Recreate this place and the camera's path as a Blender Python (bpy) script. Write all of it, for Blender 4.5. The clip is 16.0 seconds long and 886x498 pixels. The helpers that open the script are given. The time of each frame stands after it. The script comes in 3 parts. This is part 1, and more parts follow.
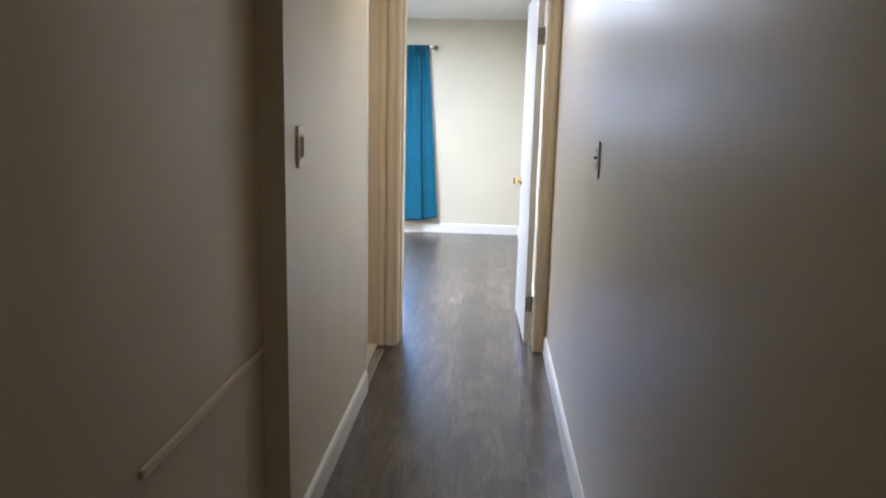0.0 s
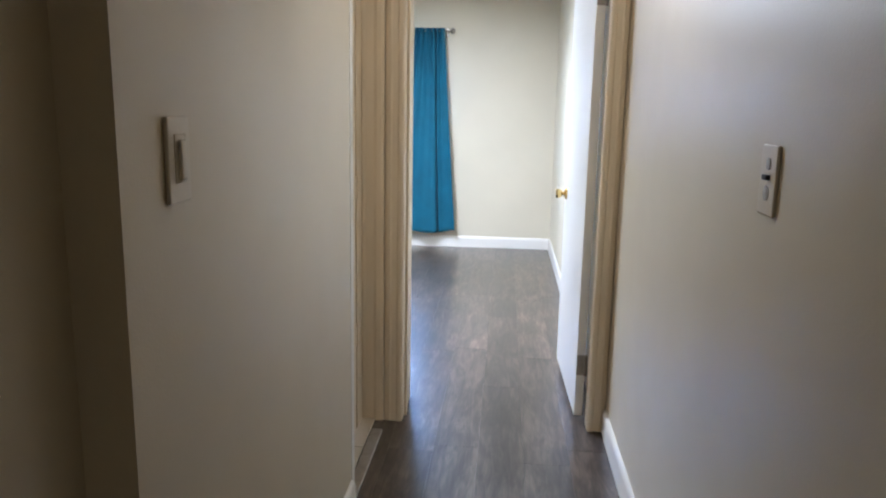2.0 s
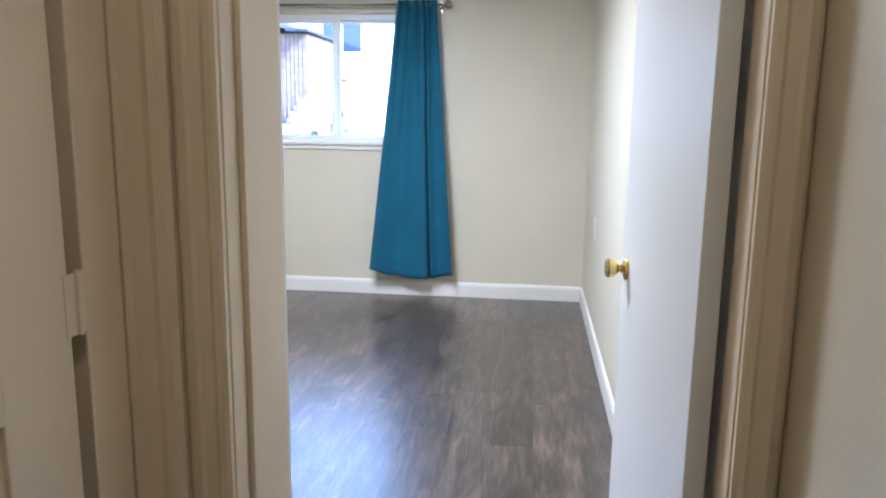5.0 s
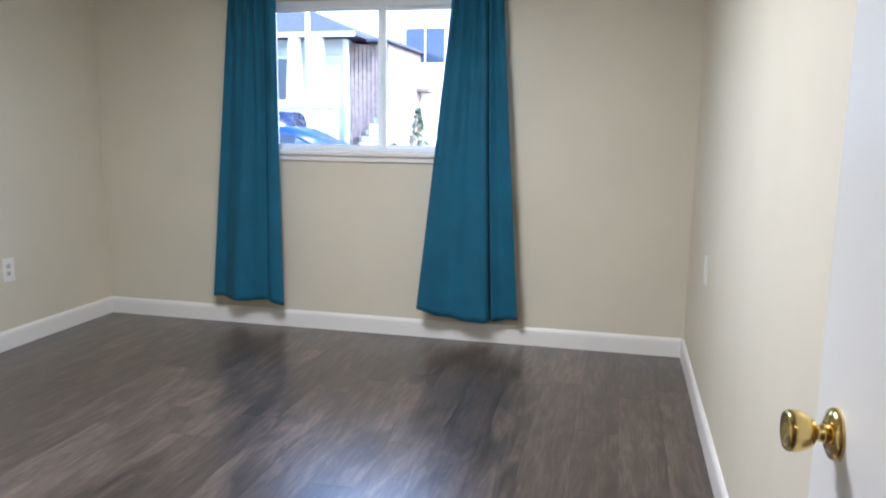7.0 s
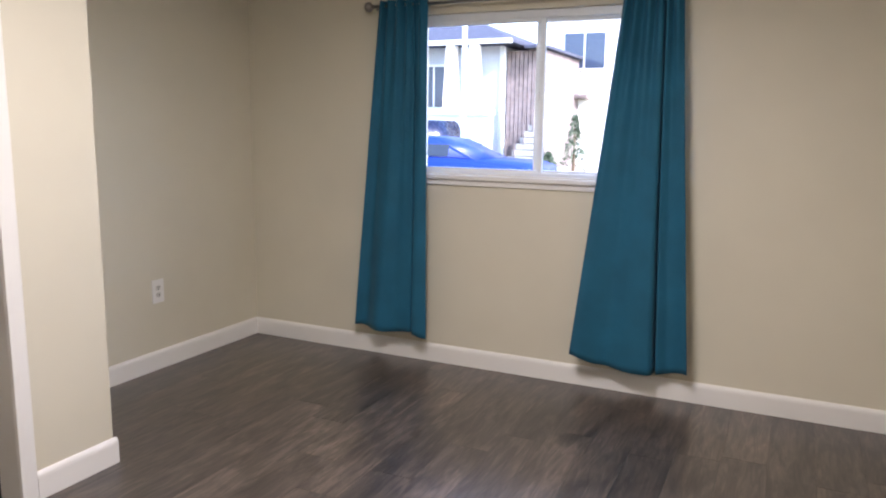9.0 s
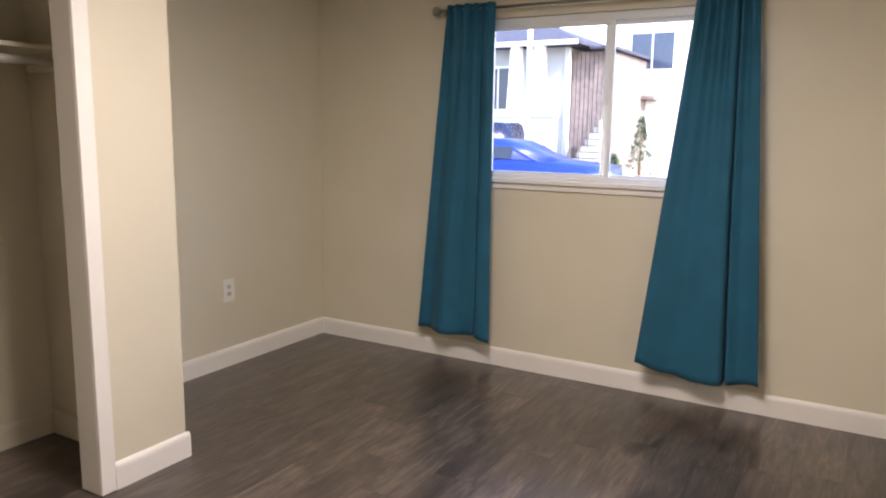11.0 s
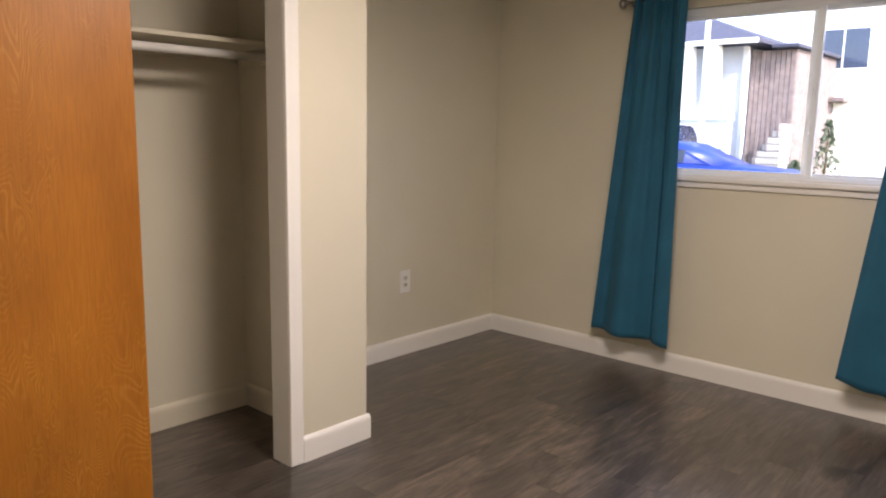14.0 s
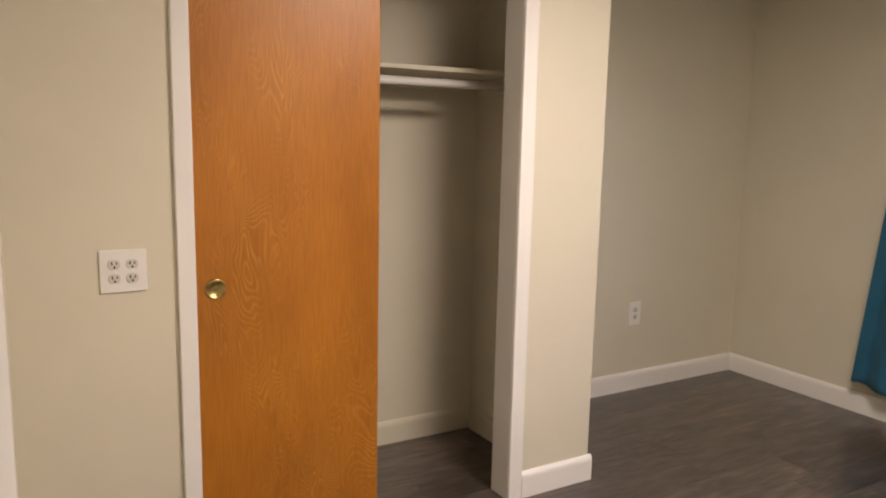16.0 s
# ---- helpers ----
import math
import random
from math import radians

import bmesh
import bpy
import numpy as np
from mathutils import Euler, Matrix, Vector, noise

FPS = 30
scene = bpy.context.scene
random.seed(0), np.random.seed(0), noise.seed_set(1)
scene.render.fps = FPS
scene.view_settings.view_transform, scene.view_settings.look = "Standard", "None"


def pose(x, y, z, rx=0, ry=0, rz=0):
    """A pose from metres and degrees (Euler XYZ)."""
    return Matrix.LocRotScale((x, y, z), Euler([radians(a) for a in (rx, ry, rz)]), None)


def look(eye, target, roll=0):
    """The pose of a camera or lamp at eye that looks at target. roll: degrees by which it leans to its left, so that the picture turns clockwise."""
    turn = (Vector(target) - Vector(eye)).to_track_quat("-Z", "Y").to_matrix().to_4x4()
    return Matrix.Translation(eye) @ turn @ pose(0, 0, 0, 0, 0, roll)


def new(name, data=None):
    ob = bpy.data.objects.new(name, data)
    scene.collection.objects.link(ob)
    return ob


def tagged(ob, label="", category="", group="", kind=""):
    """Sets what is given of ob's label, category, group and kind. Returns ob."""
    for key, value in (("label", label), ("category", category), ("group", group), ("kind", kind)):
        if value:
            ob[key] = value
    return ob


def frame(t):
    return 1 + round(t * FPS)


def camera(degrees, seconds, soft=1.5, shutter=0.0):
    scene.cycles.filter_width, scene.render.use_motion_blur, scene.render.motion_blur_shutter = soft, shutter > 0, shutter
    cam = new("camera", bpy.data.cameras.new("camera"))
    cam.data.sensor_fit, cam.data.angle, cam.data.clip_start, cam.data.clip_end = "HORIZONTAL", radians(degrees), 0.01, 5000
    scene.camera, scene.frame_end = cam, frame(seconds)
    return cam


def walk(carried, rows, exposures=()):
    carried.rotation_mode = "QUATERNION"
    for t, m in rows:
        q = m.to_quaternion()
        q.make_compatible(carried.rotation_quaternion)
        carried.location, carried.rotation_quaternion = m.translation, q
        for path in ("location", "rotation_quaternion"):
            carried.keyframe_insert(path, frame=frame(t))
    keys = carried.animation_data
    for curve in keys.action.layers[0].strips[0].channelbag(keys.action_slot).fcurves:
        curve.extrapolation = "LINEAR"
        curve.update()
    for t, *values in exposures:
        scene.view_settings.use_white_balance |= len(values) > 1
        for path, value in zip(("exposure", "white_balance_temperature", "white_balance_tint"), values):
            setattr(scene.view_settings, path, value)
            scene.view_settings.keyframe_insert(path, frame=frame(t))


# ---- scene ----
cam = camera(61.8, 16.0, soft=2.1)
PATH = [
    (0, (0.203, 1.118, 1.383), (0.085, 3.079, 1.007), 1.4),
    (0.5, (0.14, 1.338, 1.38), (0.011, 3.298, 1.002), 1.3),
    (1, (0.106, 1.635, 1.356), (-0.037, 3.593, 0.975), 1.1),
    (1.5, (0.11, 1.957, 1.356), (-0.042, 3.914, 0.972), 1.1),
    (2, (0.107, 2.291, 1.342), (-0.054, 4.248, 0.96), 1.1),
    (2.5, (0.129, 2.619, 1.328), (-0.035, 4.576, 0.948), 0.9),
    (3, (0.14, 2.958, 1.328), (-0.031, 4.915, 0.949), 0.9),
    (3.5, (0.145, 3.355, 1.324), (-0.044, 5.311, 0.952), 0.7),
    (4, (0.154, 3.638, 1.312), (-0.043, 5.594, 0.944), 0.8),
    (6.5, (0.179, 4.954, 1.262), (-0.187, 6.89, 0.922), 0.6),
    (7, (0.172, 5.172, 1.248), (-0.287, 7.091, 0.919), 0.7),
    (7.5, (0.138, 5.324, 1.273), (-0.482, 7.197, 0.949), 0.7),
    (8, (0.079, 5.44, 1.306), (-0.645, 7.276, 0.979), 0.8),
    (8.5, (0.009, 5.502, 1.317), (-0.742, 7.328, 0.992), 0.9),
    (9, (0.036, 5.56, 1.346), (-0.805, 7.346, 1.023), 0.8),
    (11.5, (0.011, 5.543, 1.359), (-1.036, 7.217, 1.04), 0.9),
    (12, (-0.029, 5.513, 1.337), (-1.175, 7.121, 1.021), 1.0),
    (12.5, (-0.038, 5.518, 1.322), (-1.284, 7.05, 1.005), 1.0),
    (13, (-0.042, 5.523, 1.314), (-1.328, 7.022, 0.999), 1.0),
    (13.5, (-0.064, 5.516, 1.313), (-1.371, 6.997, 0.998), 1.1),
    (14, (-0.087, 5.509, 1.304), (-1.411, 6.975, 0.989), 1.0),
    (14.5, (-0.102, 5.505, 1.321), (-1.453, 6.948, 1.012), 1.0),
    (15, (-0.128, 5.507, 1.343), (-1.552, 6.876, 1.034), 1.1),
    (15.5, (-0.164, 5.519, 1.368), (-1.776, 6.659, 1.052), 1.5),
    (16, (-0.165, 5.554, 1.382), (-1.872, 6.553, 1.081), 1.2),
]
EXPOSURES = [(0, 4.75, 4900, 13), (2, 4.55, 4900, 13), (4, 4.15, 4900, 14), (6.5, 3.75, 5250, 14), (7.2, 3.6, 5350, 15), (8.2, 3.6, 5700, 19), (9, 3.4, 5950, 21), (11.5, 3.35, 6600, 22), (14.5, 3.05, 6800, 22), (15.4, 2.85, 7500, 23), (16, 3.25, 6900, 23)]
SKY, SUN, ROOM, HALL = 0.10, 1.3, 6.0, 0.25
SKY_E = 6
walk(cam, [(t, look(e, g, r)) for t, e, g, r in PATH], exposures=EXPOSURES)

# ---- world, sun, lamps ----
world = bpy.data.worlds.new("sky")
world.use_nodes = True
scene.world = world
wn = world.node_tree
sky = wn.nodes.new("ShaderNodeTexSky")
sky.sky_type, sky.sun_disc = "NISHITA", False
sky.sun_elevation, sky.sun_rotation = radians(37), radians(108)
wn.links.new(sky.outputs[0], wn.nodes["Background"].inputs[0])
wn.nodes["Background"].inputs[1].default_value = SKY
sun = new("sun", bpy.data.lights.new("sun", "SUN"))
sun.data.energy, sun.data.angle, sun.data.color = SUN, radians(0.5), (1, 0.95, 0.88)
sun.matrix_world = look((9.0, -2.9, 7.1), (0, 0, 0))


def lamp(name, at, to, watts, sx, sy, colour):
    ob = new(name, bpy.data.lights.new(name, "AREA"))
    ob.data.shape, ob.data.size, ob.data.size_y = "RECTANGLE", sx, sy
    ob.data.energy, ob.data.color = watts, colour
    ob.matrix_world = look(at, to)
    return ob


# added area lamp, out of view beyond the window, standing in for open sky
lamp("sky_light", (-1.55, 12.5, 3.45), (-1.1, 7.0, 0.3), SKY_E, 2.6, 1.2, (0.62, 0.75, 1.0))
# warm fill lamps, unseen and assumed, under the ceilings of bedroom and hall
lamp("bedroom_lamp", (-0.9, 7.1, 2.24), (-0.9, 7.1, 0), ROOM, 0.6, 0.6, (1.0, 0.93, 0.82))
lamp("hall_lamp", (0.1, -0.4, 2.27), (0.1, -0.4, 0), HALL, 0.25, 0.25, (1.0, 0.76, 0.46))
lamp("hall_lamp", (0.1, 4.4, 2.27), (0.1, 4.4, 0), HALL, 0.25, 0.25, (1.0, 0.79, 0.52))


# ---- materials ----
class N:
    """A node material under construction."""

    def __init__(self, name):
        self.m = bpy.data.materials.new(name)
        self.m.use_nodes = True
        self.t = self.m.node_tree
        self.b = self.t.nodes["Principled BSDF"]

    def n(self, kind, **kw):
        node = self.t.nodes.new("ShaderNode" + kind)
        for k, v in kw.items():
            node.inputs[k.replace("_", " ")].default_value = v
        return node

    def l(self, a, b):
        self.t.links.new(a, b)

    def coords(self, scale=(1, 1, 1), rand=False):
        src = self.n("NewGeometry").outputs["Position"]
        if rand:
            add = self.n("VectorMath")
            info = self.n("ObjectInfo")
            mul = self.n("Math")
            mul.operation = "MULTIPLY"
            mul.inputs[1].default_value = 37.0
            self.l(info.outputs["Random"], mul.inputs[0])
            self.l(src, add.inputs[0])
            self.l(mul.outputs[0], add.inputs[1])
            src = add.outputs[0]
        mp = self.n("Mapping")
        mp.inputs["Scale"].default_value = scale
        self.l(src, mp.inputs["Vector"])
        return mp.outputs[0]

    def noise(self, vec, scale, detail=4, rough=0.55, dist=0.0):
        k = self.n("TexNoise", Scale=scale, Detail=detail, Roughness=rough, Distortion=dist)
        self.l(vec, k.inputs["Vector"])
        return k.outputs[0]

    def ramp(self, fac, *stops):
        r = self.n("ValToRGB")
        e = r.color_ramp.elements
        while len(e) < len(stops):
            e.new(0.5)
        for el, (p, c) in zip(e, stops):
            el.position, el.color = p, (*c, 1)
        self.l(fac, r.inputs[0])
        return r.outputs[0]

    def mix(self, a, b, fac, mode="MIX"):
        x = self.n("MixRGB")
        x.blend_type = mode
        for s, i in ((fac, 0), (a, 1), (b, 2)):
            if isinstance(s, (int, float)):
                x.inputs[i].default_value = s
            elif isinstance(s, tuple):
                x.inputs[i].default_value = (*s, 1)
            else:
                self.l(s, x.inputs[i])
        return x.outputs[0]

    def col(self, c):
        self.l(c, self.b.inputs["Base Color"])

    def rough(self, fac, lo, hi):
        r = self.n("MapRange")
        r.inputs["To Min"].default_value, r.inputs["To Max"].default_value = lo, hi
        self.l(fac, r.inputs["Value"])
        self.l(r.outputs[0], self.b.inputs["Roughness"])

    def bump(self, h, strength, dist=0.002):
        k = self.n("Bump", Strength=strength, Distance=dist)
        self.l(h, k.inputs["Height"])
        self.l(k.outputs[0], self.b.inputs["Normal"])


def tint(c, k):
    return tuple(min(1, v * k) for v in c)


def paint(name, c, rough=0.5, grain=260, wear=0.06, bump=0.12):
    m = N(name)
    v = m.coords()
    big = m.noise(v, 1.7, 3)
    fine = m.noise(v, grain, 2)
    m.col(m.ramp(big, (0.3, tint(c, 1 - wear)), (0.7, tint(c, 1 + wear * 0.5))))
    m.rough(m.noise(v, 6, 4), rough - 0.06, rough + 0.08)
    m.bump(fine, bump)
    return m.m


def simple(name, c, rough=0.5, metal=0.0, vary=0.12, scale=25):
    m = N(name)
    v = m.coords()
    m.col(m.ramp(m.noise(v, scale, 4), (0.3, tint(c, 1 - vary)), (0.7, tint(c, 1 + vary))))
    m.b.inputs["Metallic"].default_value = metal
    m.rough(m.noise(v, scale * 3), max(0.03, rough - 0.07), rough + 0.1)
    return m.m


WALL = paint("beige_wall_paint", (0.67, 0.625, 0.50), 0.55, 220, 0.04, 0.16)
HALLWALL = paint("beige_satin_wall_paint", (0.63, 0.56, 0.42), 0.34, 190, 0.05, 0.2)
CEIL = paint("white_ceiling_paint", (0.78, 0.77, 0.73), 0.8, 130, 0.03, 0.4)
TRIM = paint("white_trim_paint", (0.82, 0.80, 0.76), 0.35, 90, 0.03, 0.04)
CREAM = paint("cream_gloss_paint", (0.78, 0.67, 0.49), 0.38, 60, 0.06, 0.07)
DOORW = paint("white_door_paint", (0.83, 0.83, 0.81), 0.3, 70, 0.03, 0.04)
PLASTIC = simple("white_plastic", (0.8, 0.78, 0.74), 0.3, 0, 0.02)
IVORY = simple("ivory_plastic", (0.66, 0.6, 0.48), 0.32, 0, 0.04)
SOCKET = simple("off_white_plastic", (0.62, 0.6, 0.55), 0.35, 0, 0.02)
DARK = simple("dark_slot", (0.02, 0.018, 0.015), 0.6)
BRASS = simple("polished_brass", (0.72, 0.55, 0.21), 0.14, 1.0, 0.1, 60)
OLDBRASS = simple("aged_brass", (0.42, 0.31, 0.12), 0.3, 1.0, 0.25, 90)
NICKEL = simple("brushed_nickel", (0.34, 0.32, 0.29), 0.28, 1.0, 0.08, 80)
STEEL = simple("painted_steel", (0.35, 0.33, 0.3), 0.4, 0.8, 0.15)
VINYL = simple("white_vinyl", (0.82, 0.85, 0.88), 0.3, 0, 0.02)


def floor_material():
    m = N("grey_brown_vinyl_plank")
    grain = m.noise(m.coords((1, 0.11, 1), True), 34, 6, 0.66, 1.3)
    fine = m.noise(m.coords((1, 0.05, 1), True), 210, 3, 0.6)
    blot = m.noise(m.coords((1, 0.26, 1), True), 8.0, 5, 0.6, 1.2)
    wide = m.noise(m.coords((1, 0.35, 1), True), 2.6, 3, 0.5, 0.5)
    info = m.n("ObjectInfo")
    tone = m.ramp(info.outputs["Random"], (0.0, (0.064, 0.053, 0.047)), (0.5, (0.078, 0.065, 0.057)), (1.0, (0.094, 0.078, 0.068)))
    c = m.mix(tone, m.ramp(grain, (0.3, (0.42, 0.4, 0.4)), (0.5, (0.95, 0.93, 0.91)), (0.68, (1.7, 1.62, 1.55))), 0.85, "MULTIPLY")
    c = m.mix(c, m.ramp(blot, (0.33, (0.42, 0.42, 0.43)), (0.5, (0.95, 0.93, 0.92)), (0.66, (1.6, 1.52, 1.45))), 0.85, "MULTIPLY")
    c = m.mix(c, m.ramp(wide, (0.34, (0.72, 0.72, 0.73)), (0.66, (1.2, 1.18, 1.16))), 0.8, "MULTIPLY")
    c = m.mix(c, m.ramp(fine, (0.4, (0.82, 0.82, 0.82)), (0.62, (1.1, 1.1, 1.1))), 0.5, "MULTIPLY")
    knots = m.n("TexVoronoi", Scale=2.6)
    m.l(m.coords((1, 0.45, 1), True), knots.inputs["Vector"])
    c = m.mix(c, m.ramp(knots.outputs["Distance"], (0.03, (0.3, 0.28, 0.27)), (0.12, (1, 1, 1))), 0.65, "MULTIPLY")
    m.col(c)
    m.b.inputs["Coat Weight"].default_value = 0.45
    m.b.inputs["Coat Roughness"].default_value = 0.27
    m.rough(blot, 0.25, 0.38)
    m.bump(fine, 0.05, 0.0008)
    return m.m


def orange_wood():
    m = N("varnished_orange_fir_veneer")
    field = m.noise(m.coords((1, 1.0, 0.26)), 4.6, 3, 0.5, 0.4)
    rings = m.n("Math")
    rings.operation = "MULTIPLY"
    rings.inputs[1].default_value = 66.0
    m.l(field, rings.inputs[0])
    saw = m.n("Math")
    saw.operation = "PINGPONG"
    saw.inputs[1].default_value = 0.5
    m.l(rings.outputs[0], saw.inputs[0])
    pores = m.noise(m.coords((1, 1, 0.06)), 190, 4)
    blot = m.noise(m.coords((1, 1, 0.45)), 2.4, 3)
    where = m.ramp(m.noise(m.coords((1, 1, 0.5)), 3.3, 4), (0.48, (0.02, 0.02, 0.02)), (0.7, (1, 1, 1)))
    lines = m.ramp(saw.outputs[0], (0.22, (0, 0, 0)), (0.46, (1, 1, 1)))
    c = m.mix((0.45, 0.168, 0.014), (0.60, 0.27, 0.045), m.mix(lines, where, 1.0, "MULTIPLY"))
    c = m.mix(c, m.ramp(blot, (0.3, (0.72, 0.66, 0.6)), (0.65, (1.1, 1.08, 1.05))), 0.9, "MULTIPLY")
    c = m.mix(c, m.ramp(pores, (0.36, (0.84, 0.8, 0.76)), (0.6, (1.05, 1.05, 1.05))), 0.7, "MULTIPLY")
    m.col(c)
    m.rough(blot, 0.3, 0.46)
    m.bump(pores, 0.08, 0.001)
    return m.m


def fabric(name, c):
    m = N(name)
    v = m.coords()
    weave = m.noise(m.coords((1, 1, 0.35)), 520, 2)
    m.col(m.ramp(m.noise(v, 5, 5), (0.3, tint(c, 0.86)), (0.7, tint(c, 1.12))))
    m.b.inputs["Roughness"].default_value = 0.8
    m.b.inputs["Sheen Weight"].default_value = 0.05
    m.bump(weave, 0.25, 0.001)
    return m.m


def glass():
    m = N("window_glass")
    m.b.inputs["Transmission Weight"].default_value = 1.0
    m.b.inputs["Roughness"].default_value = 0.0
    m.b.inputs["IOR"].default_value = 1.08
    m.b.inputs["Base Color"].default_value = (0.97, 0.99, 1, 1)
    return m.m


FLOOR = floor_material()
WOOD = orange_wood()
TEAL = fabric("teal_blue_curtain_cloth", (0.006, 0.1, 0.178))
GLASS = glass()
SUBFLOOR = simple("dark_underlay", (0.03, 0.027, 0.025), 0.8)


# ---- mesh helpers ----
def mesh_of(name, bm, material, smooth=False):
    me = bpy.data.meshes.new(name)
    bm.normal_update()
    bm.to_mesh(me)
    bm.free()
    me.materials.append(material)
    if smooth:
        me.shade_smooth()
    return me


def part(name, bm, material, parent, label="", smooth=False):
    ob = new(name, mesh_of(name, bm, material, smooth))
    ob.parent = parent
    return tagged(ob, label)


def thing(name, label, category, group="", kind="", at=None):
    return tagged(place(new(name), at), label, category, group, kind)


def place(ob, at):
    if at is not None:
        ob.matrix_world = at
    return ob


def solid(name, bm, material, label="", category="", kind="", group="", smooth=False):
    return tagged(new(name, mesh_of(name, bm, material, smooth)), label, category, group, kind)


def cuboid(x0, x1, y0, y1, z0, z1, bevel=0.0, seg=2, bm=None):
    """A box, with rounded edges where bevel is given, added to bm."""
    one = bmesh.new()
    bmesh.ops.create_cube(one, size=1)
    for v in one.verts:
        v.co = Vector((x1 if v.co.x > 0 else x0, y1 if v.co.y > 0 else y0, z1 if v.co.z > 0 else z0))
    if bevel:
        bmesh.ops.bevel(one, geom=one.edges[:], offset=bevel, segments=seg, affect="EDGES", profile=0.6)
    return joined(one, bm)


def joined(one, bm):
    if bm is None:
        return one
    me = bpy.data.meshes.new("scratch")
    one.to_mesh(me)
    one.free()
    bm.from_mesh(me)
    bpy.data.meshes.remove(me)
    return bm


def prism(profile, start, end, out, up=(0, 0, 1), bm=None):
    """Sweeps a profile of (out, up) pairs along the straight line from start to end."""
    bm = bm or bmesh.new()
    o, u = Vector(out), Vector(up)
    rings = [[bm.verts.new(Vector(p) + o * a + u * b) for a, b in profile] for p in (start, end)]
    k = len(profile)
    for i in range(k):
        bm.faces.new((rings[0][i], rings[0][(i + 1) % k], rings[1][(i + 1) % k], rings[1][i]))
    bm.faces.new(rings[0])
    bm.faces.new(rings[1][::-1])
    bmesh.ops.recalc_face_normals(bm, faces=bm.faces[:])
    return bm


def lathe(profile, m=None, steps=28, bm=None):
    """Turns (radius, height) pairs about the z axis of m."""
    one = bmesh.new()
    rings = []
    for r, h in profile:
        rings.append([one.verts.new((r * math.cos(2 * math.pi * i / steps), r * math.sin(2 * math.pi * i / steps), h)) for i in range(steps)])
    for a, b in zip(rings, rings[1:]):
        for i in range(steps):
            one.faces.new((a[i], a[(i + 1) % steps], b[(i + 1) % steps], b[i]))
    one.faces.new(rings[0][::-1])
    one.faces.new(rings[-1])
    if m is not None:
        bmesh.ops.transform(one, matrix=m, verts=one.verts[:])
    bmesh.ops.recalc_face_normals(one, faces=one.faces[:])
    return joined(one, bm)


# ---- plan ----
XR, XH, XL, XK = 0.55, 0.560, -3.075, -3.036   # right wall, hall right wall, left wall, closet back
YF = 9.315                     # window wall
HL = -0.37                     # hall's left wall
YD, YB = 5.27, 5.525           # door wall, hall side and bedroom side
JL, JR = -0.300, 0.485         # bedroom door's clear opening
HD, H = 2.04, 2.31             # door head, ceiling
XC, XCB = -2.337, -2.44        # closet front wall, room side and closet side
CA, CB = 6.0, 7.13           # closet opening
PE = 7.53                      # end of the closet's stub wall
YS = -1.6                      # back of the hall
WX0, WX1, WZ0, WZ1 = -1.905, -0.5, 1.095, 1.955   # window opening


def wall(name, x0, x1, y0, y1, z0, z1, label, material=WALL):
    return solid(name, cuboid(x0, x1, y0, y1, z0, z1), material, label, "wall", "structure")


wall("wall_east", XR, XR + 0.12, YD + 0.04, YF, 0, H, "smooth beige painted bedroom side wall")
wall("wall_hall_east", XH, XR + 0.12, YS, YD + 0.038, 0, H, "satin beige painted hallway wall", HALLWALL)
wall("wall_west", XL - 0.12, XL, YB - 0.1, YF, 0, H, "smooth beige painted alcove and closet wall")
for n, a in (("wall_north_left", (XL - 0.12, WX0, 0, H)), ("wall_north_right", (WX1, XR + 0.12, 0, H)),
             ("wall_north_below", (WX0, WX1, 0, WZ0)), ("wall_north_above", (WX0, WX1, WZ1, H))):
    wall(n, a[0], a[1], YF, YF + 0.14, a[2], a[3], "beige painted wall around the window")
wall("wall_door_left", XL, JL - 0.02, YD, YB, 0, H, "thick beige painted wall beside the bedroom door")
wall("wall_door_right", JR + 0.02, XH - 0.001, YD, YD + 0.036, 0, H, "narrow wall strip at the bedroom door's hinge side")
wall("wall_door_head", JL - 0.02, JR + 0.02, YD, YD + 0.07, HD + 0.02, H, "beige wall above the bedroom door")
wall("wall_closet_front", XCB, XC, YB, CA - 0.02, 0, H, "beige painted wall beside the closet opening")
wall("wall_closet_stub", XCB, XC, CB + 0.02, PE, 0, H, "beige painted stub wall at the closet's end")
wall("wall_closet_head", XCB, XC, CA - 0.02, CB + 0.02, HD + 0.02, H, "beige wall above the closet opening")
wall("wall_closet_back", XL, XK, YB, 7.40, 0, H, "beige painted back wall of the closet")
wall("wall_closet_end", XL, XCB, 7.40, PE, 0, H, "beige painted end wall of the closet")
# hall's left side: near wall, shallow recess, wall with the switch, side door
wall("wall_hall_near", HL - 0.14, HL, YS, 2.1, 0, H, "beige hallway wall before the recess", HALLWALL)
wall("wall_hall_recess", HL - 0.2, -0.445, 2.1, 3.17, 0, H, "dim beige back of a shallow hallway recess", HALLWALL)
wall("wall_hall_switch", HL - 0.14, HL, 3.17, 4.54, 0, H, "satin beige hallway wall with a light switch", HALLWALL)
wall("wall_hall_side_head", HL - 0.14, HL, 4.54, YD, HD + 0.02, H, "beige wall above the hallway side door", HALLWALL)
wall("wall_side_closet_back", -1.2, -1.1, 4.3, YD, 0, H, "plain wall closing the space behind the side door")
wall("wall_side_closet_end", -1.1, HL - 0.14, 4.3, 4.4, 0, H, "plain wall closing the space behind the side door")
wall("wall_south", HL - 0.14, XR + 0.12, YS - 0.1, YS, 0, H, "plain beige wall closing the hallway")
